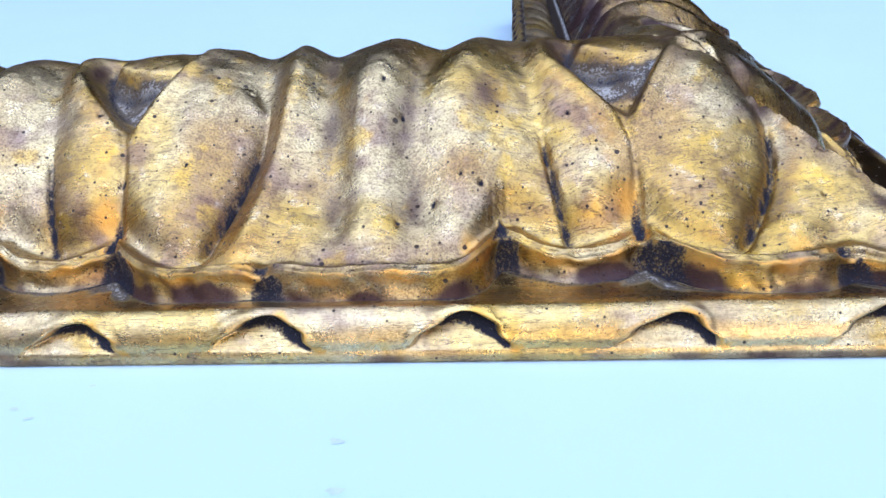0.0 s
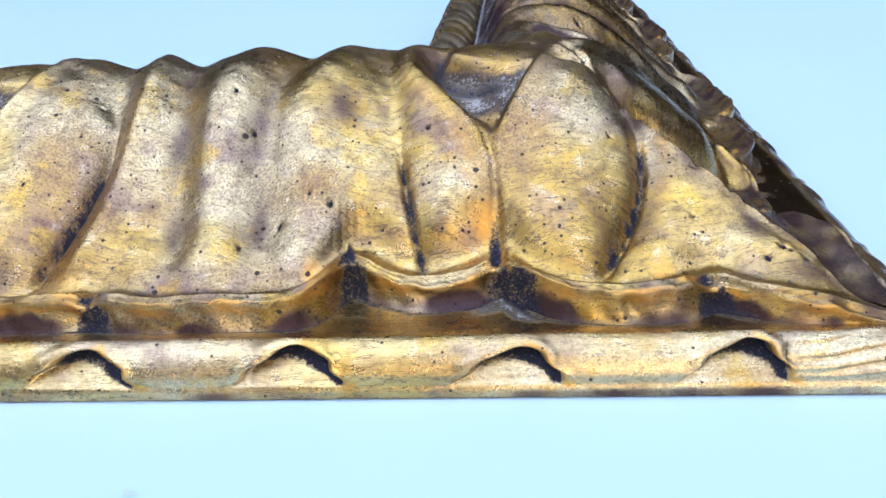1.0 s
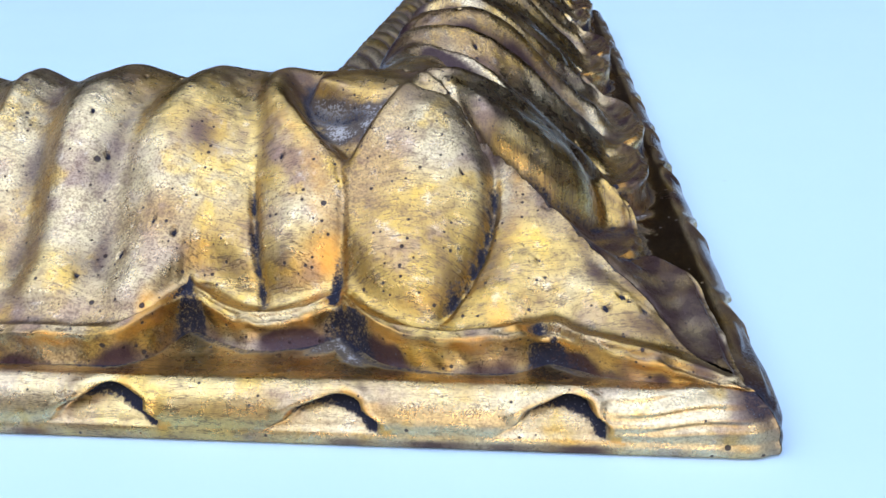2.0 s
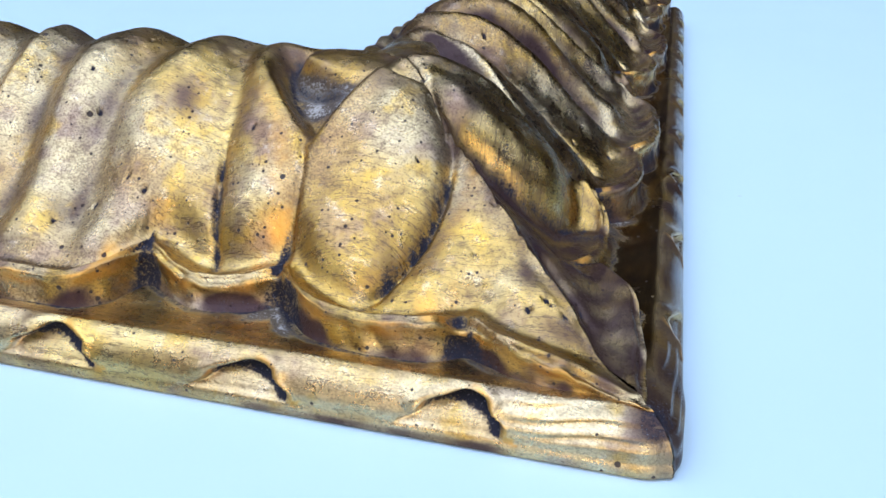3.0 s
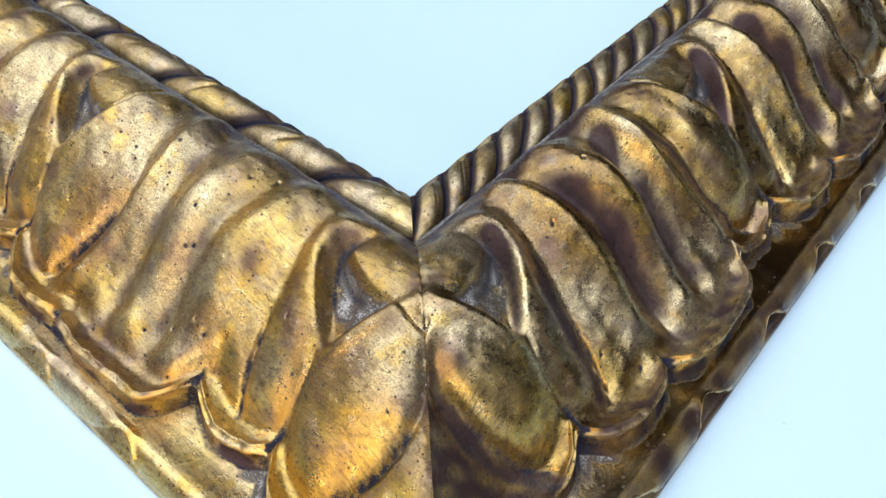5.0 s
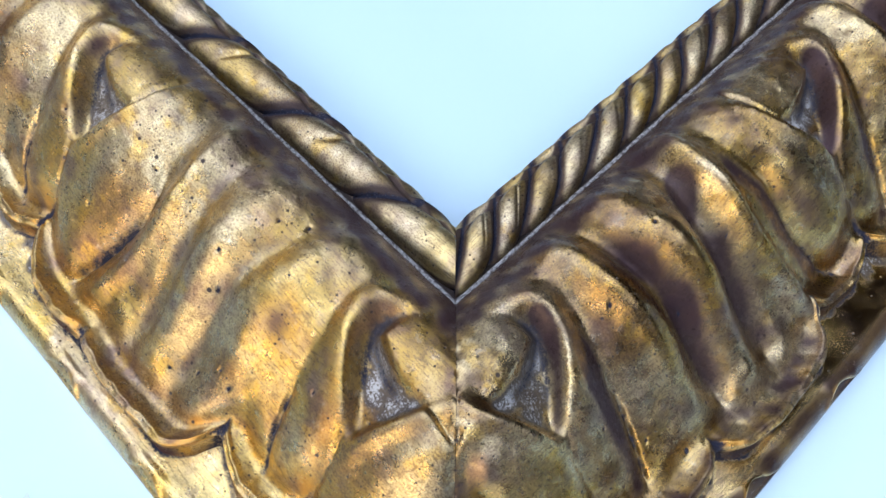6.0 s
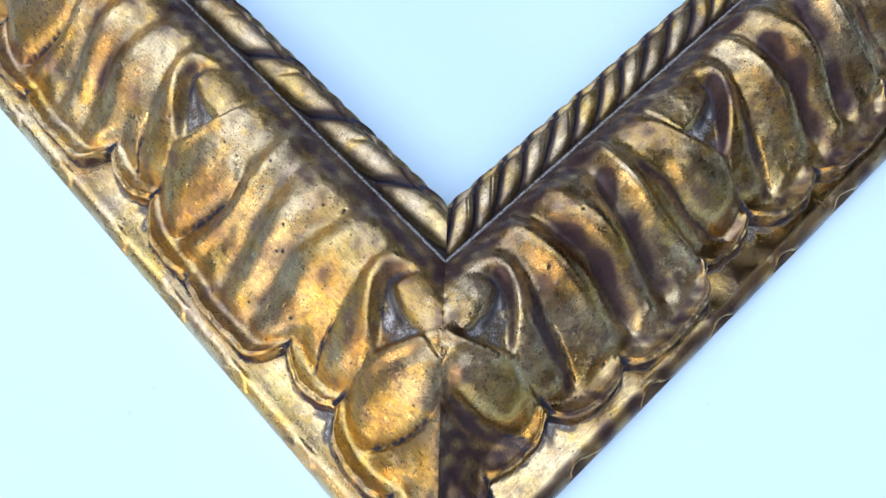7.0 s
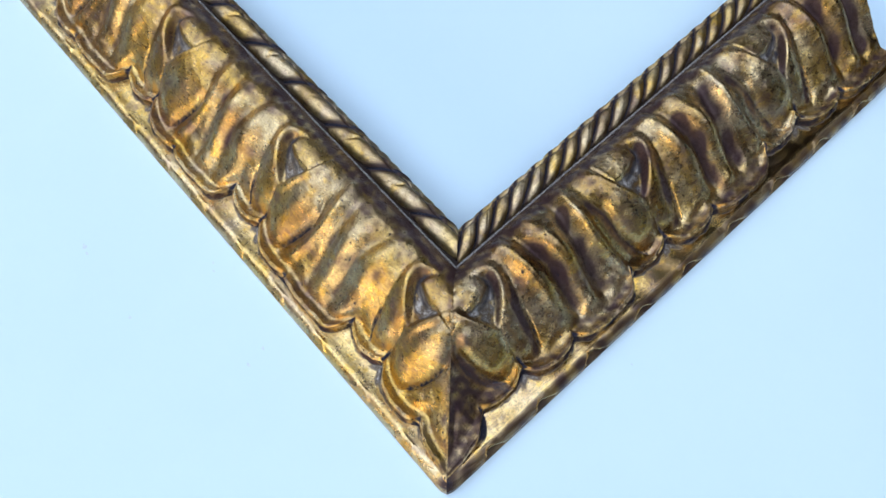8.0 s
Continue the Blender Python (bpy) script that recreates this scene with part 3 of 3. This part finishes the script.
def leaf_band(arm, parent):
    length = LENGTHS[arm]
    q = columns(length, 0.36)[:, None]
    w = np.linspace(0, 1, 132)[None, :] ** 1.12
    probe = np.arange(3.0, 23.0, 0.02)[None, :]
    outside = probe <= leaf_edge(along(q, probe), arm)
    first = probe[0][outside.shape[1] - 1 - np.argmax(outside[:, ::-1], axis=1)][:, None]
    kern = bell(np.arange(-12, 13), 5.0)
    first = np.convolve(np.pad(first[:, 0], 12, "edge"), kern / kern.sum(), "valid")[:, None]
    calm = first + (11.5 - first) * step(w, 0.02, 0.34)
    v = calm + w * (INNER - calm)
    s = along(q, v)
    e = np.minimum(leaf_edge(s, arm), v)
    # a softened edge steers the cupping, so that no cusp stands over a notch
    reach = np.arange(-4, 4.1, 1.0)
    soft = sum(bell(k, 2.6) * leaf_edge(s + k, arm) for k in reach) / sum(bell(k, 2.6) for k in reach)
    z, loss_shade, gesso, amber, tone_shade = relief(s, v, e, soft, arm)
    meet = 0.5 * bell(s - v, 1.5)
    z = z * (1 - meet) + relief(s, v, e, soft, 1 - arm)[0] * meet
    # the lip's outer wall, slightly undercut, down on to the ledge
    wall_v, wall_z, lip = [], [], z[:, :1]
    out = smooth_line([0, 1, 2, 3, 4, 5, 6, 7], [-2.1, -1.7, -1.0, -0.6, -0.5, -0.72, -0.85, -0.6], 0.3)
    up = smooth_line([0, 1, 2, 3, 4, 5, 6, 7], [-0.06, 0.05, 0.2, 0.4, 0.6, 0.78, 0.9, 0.98], 0.3)
    for k in np.linspace(0, 7, 22):
        lumps = wobble(s[:, :1], 0 * s[:, :1] + 0.8 * k, 151 + arm, 4.5)
        wall_v.append(v[:, :1] + out(k) + 0.22 * lumps * bell(k - 3.5, 2.2))
        wall_z.append(5.6 + (lip - 5.6) * up(k))
    v2 = np.concatenate((*wall_v, v), axis=1)
    s2 = along(q, v2)
    z2 = np.concatenate((*wall_z, z), axis=1)
    n = len(wall_v)
    pad = lambda g, k: np.concatenate((np.repeat(g[:, :1] * k, n, axis=1), g), axis=1)
    cc = (slide(s[:, :1]) - SCALLOP) % PERIOD
    # notch recesses: bared black ground, plus the shade under the lip as colour
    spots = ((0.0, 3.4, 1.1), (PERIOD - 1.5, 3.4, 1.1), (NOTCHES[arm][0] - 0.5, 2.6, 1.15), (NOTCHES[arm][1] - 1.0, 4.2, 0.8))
    wear_shade = np.stack((pad(loss_shade, 0.4), pad(gesso, 0), pad(amber, 0.3), pad(tone_shade, 0.6)), axis=-1)
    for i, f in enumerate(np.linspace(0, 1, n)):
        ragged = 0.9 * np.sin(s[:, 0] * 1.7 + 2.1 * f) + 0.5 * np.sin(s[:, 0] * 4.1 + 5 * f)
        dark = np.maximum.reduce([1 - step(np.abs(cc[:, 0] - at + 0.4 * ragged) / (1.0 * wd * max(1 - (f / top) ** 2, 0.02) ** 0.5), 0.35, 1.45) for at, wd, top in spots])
        wear_shade[:, i, 0] = np.maximum(wear_shade[:, i, 0], 0.66 * dark)
        wear_shade[:, i, 2] = np.maximum(wear_shade[:, i, 2], (0.6, 0.3)[arm] * step(f, 0.3, 0.7) * (0.35 + 0.65 * np.sin(s[:, 0] * 0.31 + 2 * arm) ** 2))
        # grime along the foot, with contact shade put into the colour
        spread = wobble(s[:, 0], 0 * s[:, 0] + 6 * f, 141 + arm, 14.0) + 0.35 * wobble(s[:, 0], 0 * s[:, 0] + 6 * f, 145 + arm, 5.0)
        foot_dark = np.clip(0.5 + 0.55 * spread, 0, 1)
        rise = (0.22, 0.4)[arm] + 0.45 * foot_dark
        wear_shade[:, i, 3] = np.maximum(wear_shade[:, i, 3], (1 - step(f, rise - 0.2, rise + 0.15)) * (0.35 + 0.65 * foot_dark))
        wear_shade[:, i, 0] = np.maximum(wear_shade[:, i, 0], (0.36, 0.75)[arm] * (1 - step(f, rise - 0.3, rise + 0.1)) * (0.15 + 0.85 * foot_dark))
        wear_shade[:, i, 1] = np.maximum(wear_shade[:, i, 1], 0.5 * (1 - step(f, 0.05, 0.25)) * (1 - foot_dark))
    pts = place(s2, v2, z2, arm)
    fall = np.concatenate([w_ - lip for w_ in wall_z] + [0 * v], axis=1)
    uv = np.stack((s2, v2 + fall), axis=-1) * 0.001
    qs = q[:, 0]
    seams, names, labels = [], ["corner_leaf"], ["large mitred leaf with a sharp ridge over the corner joint"]
    plan = [(39.0, "petal_lobe"), (69.0, "fluted_lobe")] + [(x, n_) for k in range(5) for x, n_ in
            ((106.0 + k * PERIOD, "leaf_lobe"), (128.3 + k * PERIOD, "petal_lobe"), (150.5 + k * PERIOD, "fluted_lobe"))]
    for x, n_ in plan:
        if x < length - 4:
            seams.append(int(np.searchsorted(qs, x)))
            names.append(n_)
            labels.append("")
    return sheet("leaf", pts, uv, wear_shade, arm, (GILT_LEAF, GILT_DARK)[arm], parent, seams, names, labels), pts[-1]


ARCHES = [25.0 + 26.35 * k for k in range(13)]


def rim_and_ledge(arm, parent):
    length = LENGTHS[arm]
    q = columns(length, 0.4)[:, None]
    knots = np.array([(0.4, 0.0), (-0.2, 0.05), (-0.38, 0.5), (-0.28, 1.6), (0.05, 2.0), (-0.12, 2.5), (0.0, 3.3), (0.5, 4.4), (1.2, 5.4), (2.2, 6.3), (3.4, 6.8), (4.7, 6.6),
                      (6.5, 6.15), (9.0, 5.8), (13.0, 6.0), (18.0, 6.5), (22.0, 6.5)])
    run = np.concatenate(([0], np.cumsum(np.linalg.norm(np.diff(knots, axis=0), axis=1))))
    p = np.concatenate((np.linspace(0, run[11], 62), np.linspace(run[11], run[-1], 34)[1:]))
    fv, fz = smooth_line(run, knots[:, 0], 0.35), smooth_line(run, knots[:, 1], 0.35)
    v = np.repeat(fv(p)[None, :], len(q), axis=0)
    z = np.repeat(np.maximum(fz(p), 0.0)[None, :], len(q), axis=0)
    s = along(q, v)
    rnd = np.random.RandomState(40 + arm)
    loss_shade, amber, gesso, lips = (np.zeros_like(v) for _ in range(4))
    for at in ARCHES:
        if at > length - 6:
            continue
        at, half, high = at - 1.0 + rnd.uniform(-0.8, 0.8), rnd.uniform(5.5, 6.6), rnd.uniform(3.9, 4.8)
        ds = s - at + 0.35 * np.sin(z * 2.6 + at)
        reach = np.abs(ds) / np.where(ds > 0, 1.45, 0.95) / half      # one flank runs out, the other is steep
        top = 1.7 + high * np.clip(1 - reach ** np.where(ds > 0, 1.6, 2.3), 0, 1)
        front = 1 - step(v, 3.4, 4.2)
        niche = step(top - z, -0.1, 0.7) * step(z, 1.6, 2.4) * front
        v = v + niche * np.clip(z - 1.7, 0, 5) * 0.85
        swell = bell(top + 0.7 - z, 1.0) * front * step(top, 2.2, 4.4)
        z = z + 0.30 * swell
        v = v - 0.28 * swell
        # the overhang's shade at the top of each niche is painted black
        loss_shade = np.maximum(loss_shade, 0.85 * niche * step(z / np.maximum(top, 0.1) - 0.22 * ds / half, 0.5, 0.8))
        lips = np.maximum(lips, bell(top + 0.25 - z, 0.5) * front * (reach < 1))
        amber = np.maximum(amber, 0.8 * bell(top + 0.4 - z, 0.7) * step(-ds, -1, 2) * front * (reach < 1.2))
    # tool marks by the corner and slow unevenness
    marks = bell(s - 11, 7) * step(z, 2.2, 3.5) * bell(v - 1.5, 2.5)
    v = v + 0.32 * marks * np.sin(4.6 * z + s * 0.35 + 0.8 * np.sin(s * 0.5))
    z = z + 0.08 * wobble(s, v, 31 + arm, 18.0) * step(z, 0.5, 3.0)
    v = v + 0.12 * wobble(s, z, 35 + arm, 20.0) * step(z, 0.3, 2.0)
    # the outer corner is blunt
    worn = 0.9 * bell(q, 2.4) * (1 - step(v, 2.0, 5.0))
    s, v = s + worn, v + worn
    # dark blots lie on the ledge at the foot of the notches
    cc = (slide(s) - SCALLOP) % PERIOD
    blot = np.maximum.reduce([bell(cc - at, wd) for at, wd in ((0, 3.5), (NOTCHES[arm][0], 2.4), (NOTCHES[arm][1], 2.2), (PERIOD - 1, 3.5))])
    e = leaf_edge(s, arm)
    loss_shade = np.maximum(loss_shade, 0.8 * blot * bell(v - e, 3.0) * step(v, 5.5, 8.0))
    # grime under the leaf edge, mixed with painted contact shade
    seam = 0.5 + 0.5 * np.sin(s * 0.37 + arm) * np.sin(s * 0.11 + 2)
    loss_shade = np.maximum(loss_shade, (0.35 + 0.4 * seam) * bell(np.minimum(v - e + 1.9, 0), 0.6) * step(v, 4.2, 5.6))
    gesso = np.maximum(gesso, 0.6 * bell(v - e + 1.8, 0.7) * step(v, 5, 7) * (1 - seam))
    gesso = np.maximum(gesso, 0.9 * np.maximum(bell(cc, 4.0), bell(cc - PERIOD, 4.0)) * bell(v - e + 3.0, 2.0) * step(v, 6, 8))
    amber = np.maximum(amber, 0.25 * bell(z - 2.3, 0.5) * (v < 2))
    patchy = 0.5 + 0.5 * wobble(s, v, 95 + arm, 11.0)
    # corner grime; the rim's outer face and base are darker, most on the second rail
    dirt_shade = np.maximum(bell(s - v, (5.0, 9.0)[arm]) * (0.5, 0.9)[arm], (0.15, 0.8)[arm] * (1 - step(v, 3.0, 5.0)) * (0.6 + 0.4 * patchy))
    dirt_shade = np.maximum(dirt_shade, 0.8 * (1 - step(z, 0.9, 1.9)) * patchy)
    # contact shade under the leaves, toned in as well
    dirt_shade = np.maximum(dirt_shade, (0.45, 0.8)[arm] * bell(np.minimum(v - e + 0.8, 0), 0.7) * step(v, 5.5, 6.5))
    dirt_shade = dirt_shade * (1 - 0.9 * lips)
    # the tip of the corner is worn black
    tip = bell(np.hypot(s - 3.0, v - 3.0) + 0.8 * (patchy - 0.5), 3.6) * step(z, 3.0, 5.0)
    loss_shade, dirt_shade = np.maximum(loss_shade, 0.6 * tip), np.maximum(dirt_shade, tip)
    pts = place(s, v, z, arm)
    uv = np.stack((s, v + z * 0.6), axis=-1) * 0.001
    sheet("outer_rim", pts, uv, np.stack((loss_shade, gesso, amber, dirt_shade), axis=-1), arm, (GILT_RIM, RIM_DARK)[arm], parent)
    return pts[-1]


def sight_groove(arm, parent):
    length = LENGTHS[arm]
    q = columns(length, 0.7)[:, None]
    prof = np.array([(56.2, 23.6), (56.7, 23.8), (57.1, 23.2), (57.3, 23.5), (57.7, 23.7), (58.1, 23.5), (58.3, 22.6), (58.6, 20.8), (59.2, 19.6), (60.4, 19.0)])
    v = np.repeat(prof[None, :, 0], len(q), axis=0)
    z = np.repeat(prof[None, :, 1], len(q), axis=0)
    s = along(q, v)
    z = z + 0.15 * wobble(s, v, 51 + arm, 9.0)
    pts = place(s, v, z, arm)
    sheet("sight_groove", pts, np.stack((s, v), axis=-1) * 0.001, np.zeros((*v.shape, 3)), arm, DIRT_LINE, parent, labels=("thin dusty groove beside the rope moulding",))


def rope(arm, parent):
    """Twisted rope moulding on the inner edge: a bead with slanting strands, each split by a finer score."""
    length = LENGTHS[arm]
    q = columns(length, 0.32)[:, None]
    ang = np.linspace(radians(-35), radians(192), 64)[None, :]
    deg = np.degrees(ang) + 0 * q
    cv, cz, r0 = 64.6, 17.6, 5.6
    v0 = cv - np.cos(ang + 0 * q) * r0
    s = along(q, v0)
    hand = 0.06 * np.sin(s / 7.0 + arm) + 0.04 * np.sin(s / 2.9)
    # one rope runs round the corner, so that its twist leans the other way on the second rail
    ph = s / 27.2 + deg / 275.0 + 0.3 * hand - 0.29 if arm == 0 else s / 9.3 - deg / 92.0 + hand
    f = ph % 1.0
    strand = np.clip(4 * f ** 1.3 * (1 - f) * 1.05, 0, 1) ** (0.45 if arm == 0 else 0.6)
    odd = 0.5 + 0.5 * np.sin(2.1 * np.floor(ph))
    tips = np.sin((s / (6.8, 9.3)[arm] + deg / 60.0) * math.pi) ** 2
    inner = step(deg, 112, 135)
    r = r0 - 1.7 + (1.8 + 0.5 * odd) * strand - (0.5 if arm == 0 else 0.12) * bell(f - 0.68, 0.045) * step(deg, 35, 80) * (0.3 + odd)
    r = r * (1 - inner) + inner * (r0 - 1.1 + 1.1 * tips) - 0.7 * bell(deg - 122, 5.0) + 0.10 * wobble(s, v0, 61 + arm, 8.0)
    v = cv - np.cos(ang) * r * 1.02
    z = cz + np.sin(ang) * r * 1.08
    s = along(q, v)
    pts = place(s, v, z, arm)
    # shade between the strands and beside the groove is put into the colour
    loss_shade = 0.75 * (1 - step(strand, 0.15, 0.55))
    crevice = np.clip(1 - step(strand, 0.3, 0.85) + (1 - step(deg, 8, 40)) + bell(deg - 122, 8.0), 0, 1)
    wear_shade = np.stack((loss_shade, 0 * loss_shade, 0.25 * bell(f - 0.15, 0.1), crevice), axis=-1)
    uv = np.stack((s, np.degrees(ang) * 0.1 + 0 * s), axis=-1) * 0.001
    sheet("rope_moulding", pts, uv, wear_shade, arm, GILT_ROPE, parent)
    return pts[-1]


def core(arm, parent):
    """The rail's wooden core, under the ornament, with its sawn end."""
    length = LENGTHS[arm]
    prof = [(1.2, 0.0), (1.2, 1.6), (4.5, 5.0), (14.0, 4.4), (20.0, 6.0), (30.0, 11.0), (39.0, 17.0), (46.0, 21.0), (53.0, 21.0), (58.0, 19.0), (66.0, 19.0), (69.0, 14.0), (69.6, 6.0), (69.6, 0.0)]
    bm = bmesh.new()
    near, far = [], []
    for v, z in prof:
        for ring, s in ((near, v + 0.02), (far, length - 0.4)):
            ring.append(bm.verts.new(place(np.float64(s), np.float64(v), np.float64(z), arm)))
    n = len(prof)
    for i in range(n):
        bm.faces.new((near[i], near[(i + 1) % n], far[(i + 1) % n], far[i]))
    bm.faces.new(near[::-1])
    bm.faces.new(far)
    bmesh.ops.recalc_face_normals(bm, faces=bm.faces[:])
    return part("rail", bm, CORE_WOOD, parent, "dark wooden rail under the gilding, sawn at its end")


def end_face(arm, rings, parent):
    """Closes the cut end down to the support."""
    bm = bmesh.new()
    for ring in rings:
        top = [bm.verts.new(p) for p in ring]
        low = [bm.verts.new((p[0], p[1], min(0.0004, p[2]))) for p in ring]
        for i in range(len(ring) - 1):
            bm.faces.new((top[i], top[i + 1], low[i + 1], low[i]))
    bmesh.ops.recalc_face_normals(bm, faces=bm.faces[:])
    part("cut_end", bm, CORE_WOOD, parent, "sawn end of the rail")


# ---- room: unseen walls, coloured to shape the gilding's reflections ----
TABLE_LOW = -0.75
X0, X1, Y0, Y1, TOP = -7.1, 5.6, -5.1, 5.1, 4.02


def slab(name, lo, hi, mat, label, category):
    return tagged(part(name, box(lo, hi), mat), label, category, kind="structure")


slab("floor", (X0, Y0, TABLE_LOW - 0.1), (X1, Y1, TABLE_LOW), FLOOR_WOOD, "plain brown wooden floor under the table", "floor")
slab("wall_north", (X0, Y1, TABLE_LOW), (X1, Y1 + 0.12, TOP), WALL_PAINT, "plain dark brown wall out of view, added for dark reflections", "wall")
slab("wall_west", (X0 - 0.12, Y0 - 0.12, TABLE_LOW), (X0, Y1 + 0.12, TOP), OCHRE_PAINT, "plain ochre wall out of view, added for warm reflections", "wall")


def pierced(name, lo, hi, holes, across, mat, label, category):
    """A wall or ceiling with openings right through it, given as ranges along the two axes across."""
    a, b = across
    cuts = [sorted({lo[k], hi[k], *(h[2 * n] for h in holes), *(h[2 * n + 1] for h in holes)}) for n, k in enumerate(across)]
    bm = bmesh.new()
    for a0, a1 in zip(cuts[0], cuts[0][1:]):
        for b0, b1 in zip(cuts[1], cuts[1][1:]):
            if any(h[0] < (a0 + a1) / 2 < h[1] and h[2] < (b0 + b1) / 2 < h[3] for h in holes):
                continue
            for v_ in bmesh.ops.create_cube(bm, size=1.0)["verts"]:
                co = [l + (h - l) * (k + 0.5) for l, h, k in zip(lo, hi, v_.co)]
                co[a], co[b] = a0 + (a1 - a0) * (v_.co[a] + 0.5), b0 + (b1 - b0) * (v_.co[b] + 0.5)
                v_.co = co
    return tagged(part(name, bm, mat), label, category, kind="structure")


pierced("wall_south", (X0, Y0 - 0.12, TABLE_LOW), (X1, Y0, TOP), [(m[0] - w / 2, m[0] + w / 2, m[2] - h / 2, m[2] + h / 2) for m, w, h, *_ in WINDOWS],
        (0, 2), BROWN_PAINT, "plain brown wall out of view, with two openings for the unseen window lamps", "wall")
slab("wall_east", (X1, Y0 - 0.12, TABLE_LOW), (X1 + 0.12, Y1 + 0.12, TOP), EAST_PAINT, "plain mauve wall out of view, added for dim reflections", "wall")
pierced("ceiling", (X0, Y0, TOP), (X1, Y1, TOP + 0.1), [(m[0] - w / 2, m[0] + w / 2, m[1] - d / 2, m[1] + d / 2) for m, w, d in SKYLIGHTS],
        (0, 1), CEILING_PAINT, "dim mauve grey ceiling out of view, with two open skylights", "ceiling")

table = tagged(new("table"), "large table with a smooth pale bluish white top", "table")
table.location = (0, 0, TABLE_LOW)
t_off = Matrix.Translation((0, 0, -TABLE_LOW))


def table_part(name, lo, hi, bevel):
    ob = part(name, box(lo, hi, bevel), WHITE_TOP, table)
    ob.matrix_parent_inverse = t_off
    return ob


table_part("tabletop", (-1.5, -1.1, -0.03), (1.2, 1.5, 0.0), 0.003)
for lx in (-1.42, 1.06):
    for ly in (-1.02, 1.36):
        table_part("leg", (lx, ly, TABLE_LOW), (lx + 0.06, ly + 0.06, -0.0305), 0.003)

# ---- the frame corner ----
corner = tagged(new("picture_frame_corner"), "antique gilded picture frame corner with carved acanthus leaves on a table", "picture frame")
for arm in (0, 1):
    rail = core(arm, corner)
    _, leaf_end = leaf_band(arm, rail)
    rim_end = rim_and_ledge(arm, rail)
    sight_groove(arm, rail)
    rope_end = rope(arm, rail)
    end_face(arm, (leaf_end, rim_end, rope_end), rail)

# ---- faint marks on the tabletop ----
SPECKS = [(-0.134, -0.010, 0.0004), (-0.131, -0.012, 0.0005), (-0.126, -0.005, 0.0003), (-0.091, -0.0165, 0.0006), (-0.0895, -0.025, 0.0007),
          (-0.177, -0.046, 0.0012), (-0.138, -0.049, 0.0006), (-0.106, -0.080, 0.0004), (-0.174, -0.047, 0.0006), (0.011, 0.086, 0.0003)]
bm = bmesh.new()
rnd = random.Random(5)
for x, y, r in SPECKS:
    ring = []
    for k in range(9):
        a = 2 * math.pi * k / 9
        q = r * rnd.uniform(0.45, 1.2)
        ring.append(bm.verts.new((x + q * 1.6 * math.cos(a), y + q * math.sin(a), 0.00012)))
    bm.faces.new(ring)
tagged(part("dust_specks", bm, SMUDGE), "faint grey specks and smudges of dust on the white table", "dust", kind="stuff")
